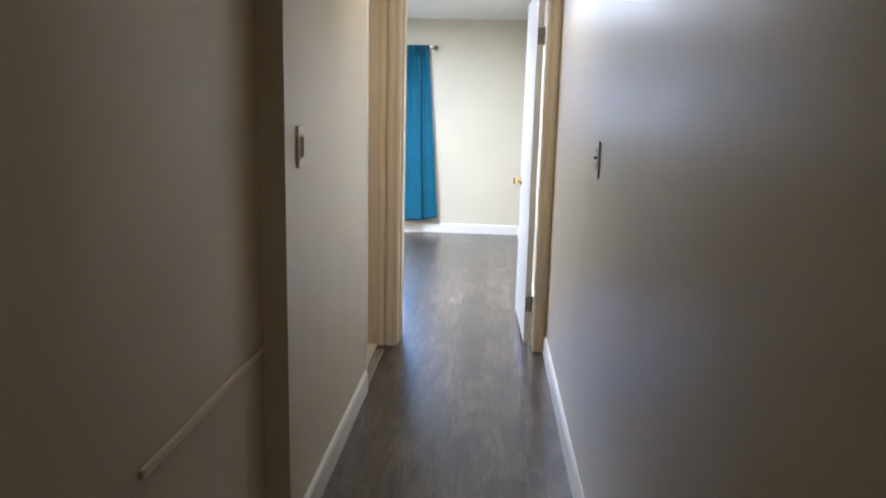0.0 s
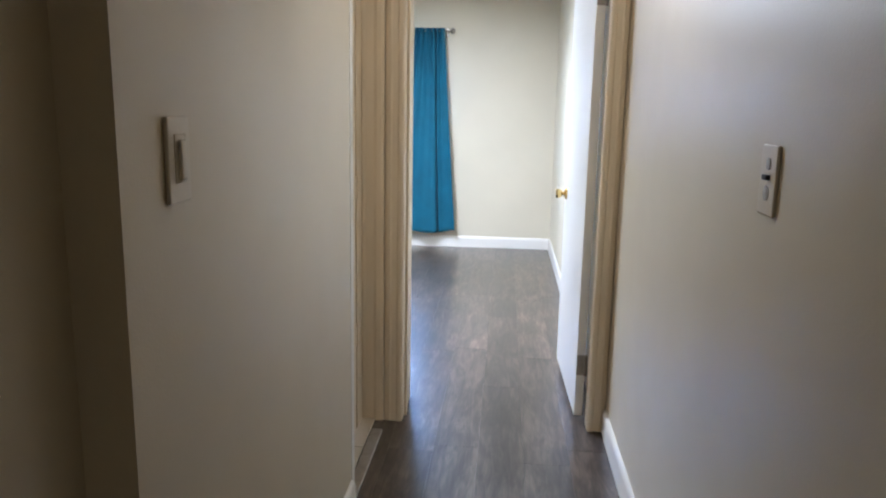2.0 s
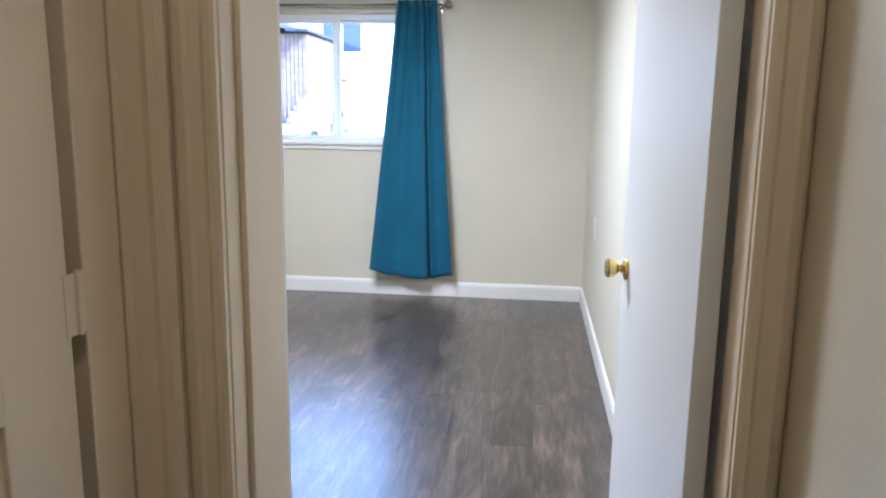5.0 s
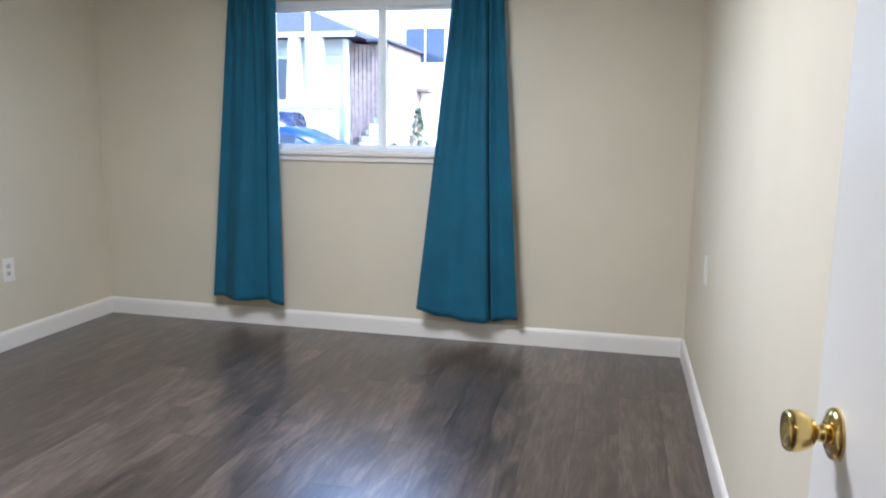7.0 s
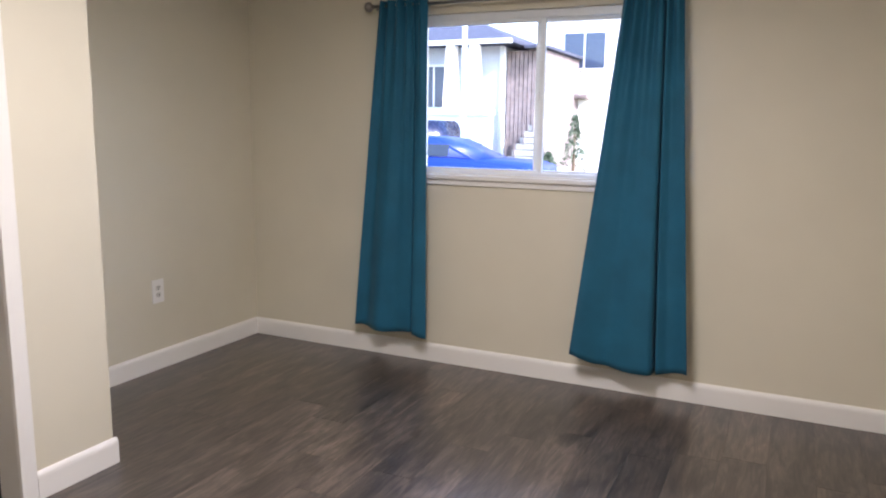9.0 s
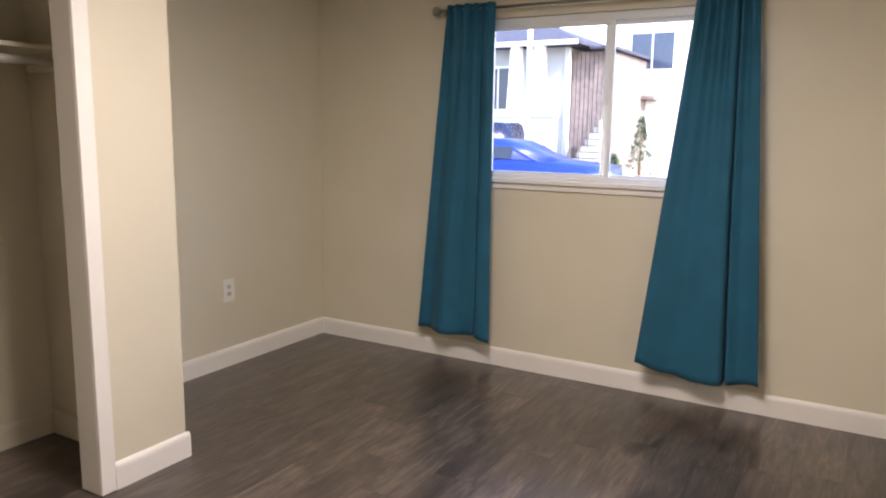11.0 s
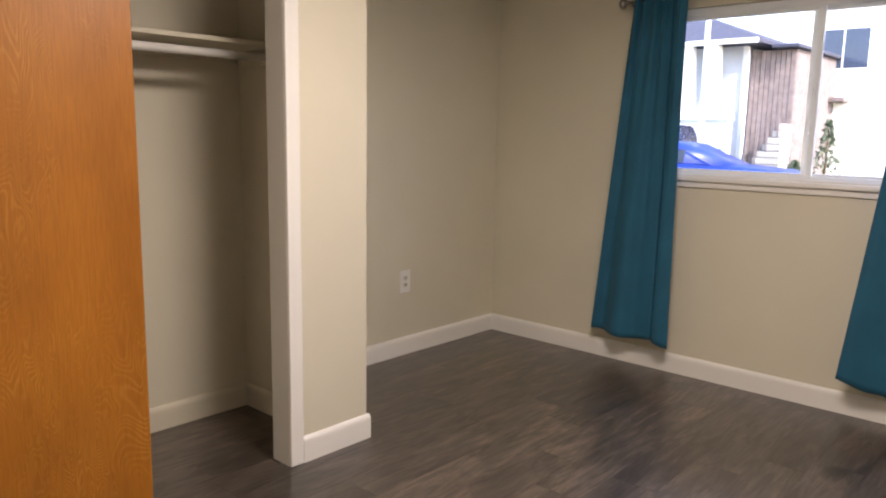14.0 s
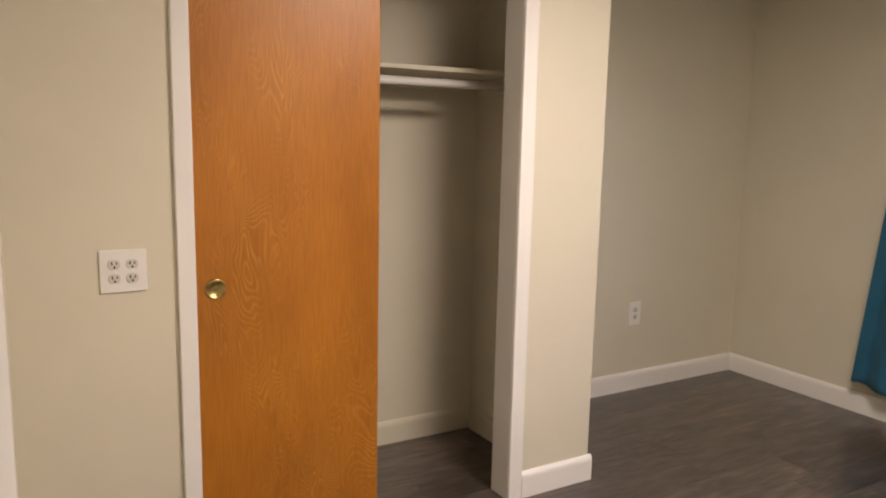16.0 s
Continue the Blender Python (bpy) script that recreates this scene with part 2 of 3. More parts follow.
solid("ceiling", cuboid(XL - 0.12, XR + 0.12, YS - 0.1, YF + 0.14, H, H + 0.1), CEIL, "white painted ceiling with fine texture", "ceiling", "structure")

# ---- trim ----
BASE = [(0, 0), (0.014, 0), (0.014, 0.082), (0.0125, 0.092), (0.009, 0.099), (0.004, 0.105), (0, 0.106)]


def baseboard(a, b, out, material=TRIM, label="white painted baseboard with an eased top edge"):
    return solid("baseboard", prism(BASE, (*a, 0.001), (*b, 0.001), (*out, 0)), material, label, "baseboard", "structure")


baseboard((XR, YD + 0.072), (XR, YF), (-1, 0))
baseboard((XL, YF), (XR - 0.014, YF), (0, -1))
baseboard((XL, PE), (XL, YF - 0.014), (1, 0))
baseboard((XK, YB), (XK, 7.40), (1, 0), WALL, "closet baseboard painted beige like the wall")
baseboard((XK + 0.014, 7.40), (XCB, 7.40), (0, -1), WALL, "closet baseboard painted beige like the wall")
baseboard((XC, CB + 0.062), (XC, PE + 0.014), (1, 0))
baseboard((XL + 0.014, PE), (XC, PE), (0, 1))
baseboard((XC, YB), (XC, CA - 0.052), (1, 0))
baseboard((XH, YS), (XH, YD - 0.021), (-1, 0))
baseboard((HL, 3.17), (HL, 4.54), (1, 0))
baseboard((HL, YS), (HL, 2.1), (1, 0))
baseboard((XC, YB), (JL - 0.08, YB), (0, 1))

CAS = [(0, 0), (0.016, 0.0), (0.019, 0.006), (0.019, 0.014), (0.014, 0.02), (0.014, 0.036), (0.017, 0.042), (0.012, 0.054), (0.006, 0.06), (0, 0.06)]


def casing(x, y, out, across, material, width=0.06, z1=HD + 0.05, deep=1.0, label="moulded painted door casing"):
    """An upright strip of moulding that starts at x, y, stands out along out and widens along across."""
    k = width / 0.06
    return solid("trim", prism([(a * deep, b * k) for a, b in CAS], (x, y, 0.002), (x, y, z1), (*out, 0), (*across, 0)), material, label, "door casing", "structure")


casing(JR + 0.003, YD, (0, -1), (1, 0), CREAM, 0.07, label="cream gloss casing of the bedroom door")
casing(JL - 0.003, YD, (0, -1), (-1, 0), CREAM, 0.075, label="cream gloss casing of the bedroom door")
casing(JL - 0.082, YD, (0, -1), (-1, 0), CREAM, 0.125, label="wide cream moulded casing in the hallway corner")
solid("trim", cuboid(HL - 0.02, HL + 0.002, 4.5405, 4.585, 0.002, HD + 0.04, 0.003), TRIM, "off-white gloss edge strip of the hallway side door", "door casing", "structure")
casing(JL - 0.003, YB, (0, 1), (-1, 0), TRIM, 0.07, deep=1.4, label="white moulded casing on the bedroom side")
for cy0, cy1 in ((CA - 0.052, CA - 0.001), (CB + 0.001, CB + 0.062)):
    solid("trim", cuboid(XC - 0.001, XC + 0.014, cy0, cy1, 0.002, HD + 0.05, 0.005, 3), TRIM, "flat white casing of the closet opening", "door casing", "structure")


def frame_post(x0, x1, y0, y1, material, label, z1=HD + 0.018):
    return solid("trim", cuboid(x0, x1, y0, y1, 0.002, z1, 0.003), material, label, "door jamb", "structure")


frame_post(JL - 0.018, JL, YD - 0.004, YB + 0.004, CREAM, "cream painted deep door jamb")
frame_post(JR, JR + 0.018, YD - 0.004, YD + 0.072, CREAM, "cream painted hinge-side door jamb")
frame_post(JL, JL + 0.011, YD + 0.05, YD + 0.085, CREAM, "cream painted door stop strip")
frame_post(XCB - 0.003, XC + 0.004, CB, CB + 0.018, TRIM, "white painted closet jamb")
frame_post(XCB - 0.003, XC + 0.004, CA - 0.018, CA, TRIM, "white painted closet jamb")
frame_post(HL - 0.138, HL - 0.0205, 4.5425, 4.575, CREAM, "cream painted side door jamb")
solid("trim", cuboid(JL, JR, YD - 0.004, YD + 0.072, HD, HD + 0.018, 0.002), CREAM, "cream painted head jamb of the bedroom door", "door jamb", "structure")
solid("trim", cuboid(XCB - 0.003, XC + 0.004, CA, CB, HD, HD + 0.018, 0.002), TRIM, "white painted closet head jamb", "door jamb", "structure")
solid("trim", prism(CAS, (JL - 0.06, YD, HD + 0.004), (JR + 0.06, YD, HD + 0.004), (0, -1, 0)), CREAM, "cream casing over the bedroom door", "door casing", "structure")
# low batten across the recess
solid("trim", cuboid(-0.4445, -0.433, 2.385, 3.166, 0.668, 0.69, 0.004), CREAM, "narrow painted batten across the hallway recess", "batten", "structure")


# ---- bedroom door, open against the side wall ----
def knob(m, parent):
    m = m @ Matrix.Scale(0.88, 4)
    k = part("door_knob", lathe([(0.008, 0.0), (0.0335, 0.0), (0.0335, 0.003), (0.031, 0.008), (0.022, 0.012), (0.014, 0.014)], m), BRASS, parent, "polished brass knob rose", True)
    part("knob_neck", lathe([(0.012, 0.012), (0.0125, 0.017), (0.010, 0.021), (0.0105, 0.026), (0.016, 0.029)], m), BRASS, k, "turned brass neck", True)
    part("knob_grip", lathe([(0.0115, 0.025), (0.017, 0.028), (0.0225, 0.034), (0.0258, 0.043), (0.0270, 0.052), (0.0262, 0.058), (0.0235, 0.0612), (0.0205, 0.0602), (0.0, 0.058)], m), BRASS, k, "hollow-faced polished brass knob", True)
    return k


HINGE = Vector((0.474, 5.345, 0))
leaf_m = pose(HINGE.x, HINGE.y, 0, 0, 0, 1.8)
door = tagged(place(new("door_1"), leaf_m), "white painted flush bedroom door standing open against the wall", "door", kind="structure")
part("door_leaf", cuboid(-0.036, 0, 0.004, 0.760, 0.03, HD - 0.006, 0.0025), DOORW, door, "flush white painted door slab")
knob(pose(-0.036, 0.680, 0.918, 0, -90, 0), door)
knob(pose(0.0, 0.680, 0.918, 0, 90, 0), door)
part("latch_plate", cuboid(-0.030, -0.006, 0.759, 0.7615, 0.895, 0.955, 0.0008), BRASS, door, "brass latch plate")
part("latch_bolt", cuboid(-0.024, -0.012, 0.761, 0.771, 0.915, 0.935, 0.003), BRASS, door)
for hz in (0.26, 1.78):
    h = part("hinge", cuboid(-0.034, -0.002, 0.0015, 0.0042, hz - 0.045, hz + 0.045, 0.0008), STEEL, door, "grey steel butt hinge")
    part("hinge_pin", lathe([(0.005, hz - 0.047), (0.0055, hz - 0.044), (0.0055, hz + 0.044), (0.003, hz + 0.049)], pose(0.004, 0.0, 0), 12), STEEL, h)

# ---- panelled side door in the hall ----
side = tagged(place(new("door_2"), pose(-0.505, 5.235, 0, 0, 0, -171.5)), "cream painted six-panel side door, almost closed", "door", kind="structure")
SW, ST = 0.60, 0.035


def panel_door(root, w, t, material):
    core = part("door_leaf", cuboid(-t / 2, t / 2 - 0.008, -w, 0, 0.012, HD - 0.01, 0.001), material, root, "moulded panel door core")
    rails = ((0.012, 0.24), (0.905, 1.06), (1.62, 1.73), (1.93, HD - 0.01))
    face = t / 2
    for y0, y1 in ((-w, -w + 0.11), (-w / 2 - 0.08, -w / 2 + 0.02), (-0.15, 0)):
        part("stile", cuboid(face - 0.0085, face, y0, y1, 0.013, HD - 0.011, 0.0035), material, root)
    for z0, z1 in rails:
        for y0, y1 in ((-w + 0.107, -w / 2 - 0.077), (-w / 2 + 0.017, -0.147)):
            part("rail", cuboid(face - 0.0085, face - 0.0003, y0, y1, z0, z1, 0.0035), material, root)
    for (a, b), (c, d) in zip(rails, rails[1:]):
        for y0, y1 in ((-w + 0.125, -w / 2 - 0.095), (-w / 2 + 0.035, -0.165)):
            bm = cuboid(face - 0.0082, face - 0.001, y0, y1, b + 0.015, c - 0.015)
            for v in bm.verts:
                if v.co.x > face - 0.002:
                    v.co.y += 0.022 if v.co.y < (y0 + y1) / 2 else -0.022
                    v.co.z += 0.022 if v.co.z < (b + c) / 2 else -0.022
            part("panel", bm, material, root, "raised bevelled panel")
    return core


panel_door(side, SW, ST, CREAM)
side.matrix_world = pose(-0.487, 5.11, 0, 0, 0, 1.0)
solid("trim", cuboid(-0.5, -0.472, 5.15, 5.25, 0.002, HD, 0.003), CREAM, "cream painted hinge jamb of the side door", "door jamb", "structure")
for hz in (0.42, 1.02, 1.8):
    h = part("hinge", cuboid(0.0152, 0.0192, -0.012, 0.075, hz - 0.045, hz + 0.045, 0.001), CREAM, side, "paint-covered butt hinge")
    part("hinge_pin", lathe([(0.005, hz - 0.046), (0.006, hz - 0.043), (0.006, hz + 0.043), (0.003, hz + 0.049)], pose(0.02, 0.018, 0), 12), CREAM, h)


# ---- window ----
win = tagged(new("window_1"), "white vinyl sliding window with two panes, closed", "window", kind="structure")
FY0, FY1 = YF + 0.03, YF + 0.09
part("frame_rail", cuboid(WX0, WX1, FY0, FY1, WZ1 - 0.042, WZ1, 0.004), VINYL, win, "white vinyl head rail")
part("frame_rail", cuboid(WX0, WX1, FY0, FY1, WZ0, WZ0 + 0.022, 0.004), VINYL, win, "white vinyl bottom track")
for x0, x1 in ((WX0, WX0 + 0.022), (WX1 - 0.022, WX1)):
    part("frame_stile", cuboid(x0, x1, FY0, FY1, WZ0 + 0.022, WZ1 - 0.042, 0.003), VINYL, win)


def sash(x0, x1, y0, y1):
    z0, z1 = WZ0 + 0.016, WZ1 - 0.036
    b = 0.026
    s = part("sash", cuboid(x0, x0 + b, y0, y1, z0, z1, 0.003), VINYL, win, "white vinyl sliding sash")
    part("sash_stile", cuboid(x1 - b, x1, y0, y1, z0, z1, 0.003), VINYL, s)
    part("sash_rail", cuboid(x0 + b, x1 - b, y0, y1, z0, z0 + 0.018, 0.002), VINYL, s)
    part("sash_rail", cuboid(x0 + b, x1 - b, y0, y1, z1 - 0.025, z1, 0.002), VINYL, s)
    p = part("pane", cuboid(x0 + b - 0.004, x1 - b + 0.004, (y0 + y1) / 2 - 0.002, (y0 + y1) / 2 + 0.002, z0 + 0.014, z1 - 0.02), GLASS, s, "clear window glass")
    p.visible_shadow = False
    return s


sash(WX0 + 0.004, -1.178, FY0 + 0.004, FY0 + 0.026)
sash(-1.236, WX1 - 0.004, FY0 + 0.03, FY0 + 0.054)
part("sash_latch", cuboid(-1.212, -1.2, FY0 - 0.008, FY0 + 0.006, 1.49, 1.54, 0.003), VINYL, win, "small white sash latch")
part("window_sill", cuboid(WX0 - 0.05, WX1 + 0.05, YF - 0.035, YF + 0.001, WZ0 - 0.03, WZ0 - 0.003, 0.008, 3), TRIM, win, "white painted rounded sill board")
part("apron", cuboid(WX0 - 0.035, WX1 + 0.035, YF - 0.015, YF - 0.0005, WZ0 - 0.062, WZ0 - 0.03, 0.004), TRIM, win, "white painted apron under the sill")
part("sill_reveal", cuboid(WX0, WX1, YF + 0.0015, FY0 + 0.002, WZ0 - 0.002, WZ0 + 0.003), TRIM, win)

# ---- curtains on their rod ----
RY, RZ = 9.235, 2.0
rod = thing("curtain_rod", "brushed nickel curtain rod with ball finials above the window", "curtain rod")
part("pole", lathe([(0.0085, 0), (0.0085, 1.70)], pose(-2.14, RY, RZ, 0, 90, 0), 20), NICKEL, rod, "slim metal pole", True)
for fx, s in ((-2.14, -90), (-0.44, 90)):
    part("finial", lathe([(0.009, -0.006), (0.012, -0.004), (0.012, 0.004), (0.008, 0.007), (0.015, 0.011), (0.025, 0.019), (0.028, 0.03), (0.025, 0.041), (0.015, 0.05), (0.0, 0.053)], pose(fx, RY, RZ, 0, s, 0), 24), NICKEL, rod, "round metal ball finial", True)
for bx in (-2.115, -0.465):
    b = part("bracket", cuboid(bx - 0.009, bx + 0.009, YF - 0.006, YF - 0.0005, RZ - 0.045, RZ + 0.035, 0.002), NICKEL, rod, "metal wall bracket")
    part("bracket_arm", cuboid(bx - 0.006, bx + 0.006, RY - 0.004, YF - 0.005, RZ - 0.021, RZ - 0.0095, 0.002), NICKEL, b)


def curtain(top, bottom, hem, crease, flap, seed, label):
    """A gathered curtain. top and bottom: its left and right edge; hem: heights of the hem along it; crease: where its deep fold runs; flap: how far the part beyond the fold hangs back."""
    rnd = random.Random(seed)
    cols, rows = 150, 56
    ph = [rnd.uniform(0, 6.28) for _ in range(4)]
    bm = bmesh.new()
    grid = []
    z1 = 2.026
    for j in range(rows + 1):
        f = j / rows
        line = []
        for i in range(cols + 1):
            u = i / cols
            g = f ** 1.08
            xl = top[0] + (bottom[0] - top[0]) * g
            xr = top[1] + (bottom[1] - top[1]) * g
            x = xl + (xr - xl) * u + 0.022 * (0.3 + 0.7 * f) * math.exp(-((u - crease + 0.035) / 0.04) ** 2)
            k = u * (len(hem) - 1)
            a = min(int(k), len(hem) - 2)
            s = k - a
            s = s * s * (3 - 2 * s)
            z0 = hem[a] * (1 - s) + hem[a + 1] * s
            z = z1 + (z0 - z1) * f
            gather = 0.018 * math.exp(-f * 5) * math.sin(u * 37 + ph[0] + 1.2 * math.sin(u * 9))
            fold = (0.006 + 0.06 * (bottom[1] - bottom[0]) * f) * math.sin(u * 12.5 + ph[1] + 0.4 * f) * (0.65 + 0.35 * math.sin(u * 5 + ph[2]))
            fold += 0.0025 * math.sin(u * 29 + ph[3] + f) * (1 - 0.4 * f)
            deep = math.exp(-((u - crease - 0.012 * math.sin(3 * f + ph[1])) / (0.019 + 0.006 * f)) ** 2)
            y = RY - 0.02 - 0.035 * f + gather + fold + 0.10 * deep * (0.45 + 0.55 * f)
            if u > crease:
                y += flap * f * min(1, (u - crease) / 0.12)
            line.append(bm.verts.new((x, min(y, YF - 0.016), z)))
        grid.append(line)
    for j in range(rows):
        for i in range(cols):
            bm.faces.new((grid[j][i], grid[j + 1][i], grid[j + 1][i + 1], grid[j][i + 1]))
    ob = solid("curtain", bm, TEAL, label, "curtain", group="curtains at the window", smooth=True)
    mod = ob.modifiers.new("cloth_thickness", "SOLIDIFY")
    mod.thickness, mod.offset = 0.003, 0
    return ob


curtain((-0.755, -0.485), (-0.935, -0.355), (0.21, 0.165, 0.15, 0.152, 0.178), 0.70, 0.02, 3, "teal blue cloth curtain flaring towards its hem, pushed aside")
curtain((-2.095, -1.80), (-2.24, -1.77), (0.195, 0.185, 0.178, 0.192, 0.165), 0.76, 0.0, 8, "narrow teal blue cloth curtain with a hanging fold, pushed aside")

# ---- closet ----
cdoor = tagged(new("closet_door"), "orange varnished wooden sliding closet door, half open", "closet door")
part("door_leaf", cuboid(-2.415, -2.38, 5.96, 6.603, 0.014, HD - 0.008, 0.003), WOOD, cdoor, "varnished fir plywood slab")
pull = part("finger_pull", lathe([(0.021, 0.0002), (0.0305, 0.0002), (0.0315, 0.0025), (0.029, 0.0045), (0.0255, 0.004), (0.0235, 0.0015)], pose(-2.3798, 6.064, 0.917, 0, 90, 0), 36), OLDBRASS, cdoor, "round brass cup pull rim", True)
part("pull_cup", lathe([(0.0005, 0.0018), (0.012, 0.0014), (0.0215, 0.001), (0.0238, 0.0018), (0.0238, 0.0004)], pose(-2.3798, 6.064, 0.917, 0, 90, 0), 36), OLDBRASS, pull, "dished brass cup", True)
shelf = tagged(new("closet_shelf"), "beige painted closet shelf on wall cleats", "shelf")
part("shelf_board", cuboid(XK + 0.002, -2.72, YB + 0.01, 7.398, 1.632, 1.65, 0.003), WALL, shelf, "painted shelf board")
part("cleat", cuboid(XK + 0.002, XK + 0.02, YB + 0.01, 7.398, 1.585, 1.6315, 0.002), WALL, shelf, "painted wall cleat")
part("cleat", cuboid(XK + 0.021, -2.62, 7.38, 7.398, 1.56, 1.6315, 0.002), WALL, shelf, "painted wall cleat")
crod = tagged(new("closet_rod"), "painted round wooden hanging rod under the shelf", "closet rod")
part("pole", lathe([(0.0165, 0), (0.0165, 1.82)], pose(-2.735, 5.555, 1.588, -90, 0, 0), 20), TRIM, crod, "", True)
part("rod_socket", lathe([(0.027, 0), (0.027, 0.006), (0.021, 0.012), (0.021, 0.016)], pose(-2.735, 7.379, 1.588, 90, 0, 0), 20), TRIM, crod, "round rod socket", True)


# ---- outlets and switches: built in a plane that faces local -y ----
def outlet_face(parent, cx, cz):
    bm = lathe([(0.0005, 0.0), (0.0165, 0.0), (0.0165, 0.0016), (0.0155, 0.0024), (0.0005, 0.0026)], pose(cx, -0.006, cz, 90, 0, 0), 28)
    for v in bm.verts:
        v.co.z = cz + max(-0.0135, min(0.0135, v.co.z - cz))
    f = part("socket", bm, SOCKET, parent, "white socket face")
    for sx, hh in ((-0.006, 0.0045), (0.006, 0.0036)):
        part("slot", cuboid(cx + sx - 0.0017, cx + sx + 0.0017, -0.0090, -0.0082, cz + 0.003 - hh, cz + 0.003 + hh), DARK, f)
    part("ground_hole", lathe([(0.0004, 0), (0.0032, 0), (0.0032, 0.0008), (0.0004, 0.0008)], pose(cx, -0.0082, cz - 0.0075, 90, 0, 0), 12), DARK, f)
    return f


def screw(parent, x, z):
    part("screw", lathe([(0.0005, 0), (0.0032, 0), (0.0028, 0.001), (0.0005, 0.0013)], pose(x, -0.006, z, 90, 0, 0), 12), PLASTIC, parent)


def outlet(at, w, h, faces, label, material=PLASTIC):
    o = thing("wall_outlet", label, "outlet", at=at)
    part("cover_plate", cuboid(-w / 2, w / 2, -0.0062, -0.0006, -h / 2, h / 2, 0.0025, 3), material, o)
    for fx, fz in faces:
        outlet_face(o, fx, fz)
    return o


o = outlet(pose(XC, 5.807, 0.998, 0, 0, 90), 0.12, 0.118, [(a, b) for a in (-0.023, 0.023) for b in (-0.0195, 0.0195)], "white double-gang outlet plate with four sockets")
screw(o, -0.023, 0), screw(o, 0.023, 0)
o = outlet(pose(XL, 8.49, 0.439, 0, 0, 90), 0.082, 0.13, [(0, -0.0195), (0, 0.0195)], "white duplex outlet plate low on the alcove wall")
screw(o, 0, 0)
blank = thing("wall_plate", "white cover plate on the bedroom side wall", "cover plate", at=pose(XR, 8.49, 0.645, 0, 0, -90))
part("cover_plate", cuboid(-0.045, 0.045, -0.0062, -0.0006, -0.06, 0.06, 0.0025, 3), PLASTIC, blank)
screw(blank, 0, 0.03), screw(blank, 0, -0.03)

combo = thing("light_switch", "ivory plate with a switch and a socket on the hallway wall", "light switch", at=pose(XH, 3.60, 1.226, 0, 0, -90))
part("cover_plate", cuboid(-0.038, 0.038, -0.0065, -0.0006, -0.06, 0.06, 0.003, 3), IVORY, combo)
f = part("socket", lathe([(0.0005, 0.0), (0.0135, 0.0), (0.0135, 0.0012), (0.0005, 0.002)], pose(0, -0.0062, -0.022, 90, 0, 0), 24), STEEL, combo, "greyish round socket face")
part("socket", lathe([(0.0005, 0.0), (0.0105, 0.0), (0.0105, 0.0012), (0.0005, 0.002)], pose(0, -0.0062, 0.028, 90, 0, 0), 24), STEEL, combo, "greyish round insert")
part("toggle", cuboid(-0.006, 0.014, -0.015, -0.006, 0.001, 0.010, 0.002), DARK, combo, "small dark toggle lever")

dim = thing("light_switch", "ivory slide dimmer plate on the hallway wall", "light switch", at=pose(HL, 3.33, 1.258, 0, 0, 90))
part("cover_plate", cuboid(-0.035, 0.035, -0.0075, -0.0006, -0.063, 0.061, 0.003, 3), IVORY, dim)
part("slide_track", cuboid(-0.017, 0.017, -0.009, -0.007, -0.034, 0.036, 0.002), IVORY, dim)
part("paddle", cuboid(-0.009, 0.009, -0.015, -0.0085, -0.030, 0.028, 0.005, 3), IVORY, dim, "tall rocker paddle")

# ---- outside ----
GZ = -0.2
GRASS = simple("dry_lawn", (0.10, 0.11, 0.05), 0.9, 0, 0.4, 2)
ROAD = simple("asphalt", (0.06, 0.06, 0.062), 0.85, 0, 0.25, 3)
PAVE = simple("concrete_pavement", (0.4, 0.39, 0.37), 0.85, 0, 0.12, 2)
SIDING = simple("pale_siding", (0.5, 0.55, 0.62), 0.7, 0, 0.05, 3)
STUCCO = simple("white_stucco", (0.8, 0.79, 0.76), 0.8, 0, 0.05, 3)
ROOF = simple("dark_shingle", (0.05, 0.055, 0.085), 0.85, 0, 0.3, 9)
BROWN = simple("weathered_brown_boards", (0.19, 0.155, 0.15), 0.8, 0, 0.25, 6)
BLUECAR = simple("blue_car_paint", (0.008, 0.03, 0.22), 0.4, 0.0, 0.05, 3)
NAVY = simple("dark_navy_car_paint", (0.012, 0.018, 0.05), 0.25, 0.3, 0.05, 3)
CARGLASS = simple("dark_car_glass", (0.03, 0.04, 0.06), 0.08, 0, 0.05)
RUBBER = simple("tyre_rubber", (0.02, 0.02, 0.02), 0.8)
RED = simple("red_lens", (0.4, 0.02, 0.02), 0.2)
YELLOW = simple("yellow_sign_paint", (0.75, 0.6, 0.05), 0.5)
LEAF = simple("dark_leaf", (0.09, 0.12, 0.075), 0.6, 0, 0.35, 30)
BARK = simple("bark", (0.12, 0.08, 0.05), 0.9)
WINDARK = simple("shaded_house_glass", (0.05, 0.07, 0.12), 0.1)
solid("ground", cuboid(-300, 300, YF + 0.14, 600, GZ - 0.2, GZ), GRASS, "dry lawn outside the window", "ground", "structure")
solid("pavement", cuboid(-60, 60, 13.2, 14.7, GZ, GZ + 0.12), PAVE, "pale concrete pavement", "pavement", "structure")
solid("road", cuboid(-60, 60, 14.75, 22.5, GZ, GZ + 0.015), ROAD, "asphalt street", "road", "structure")


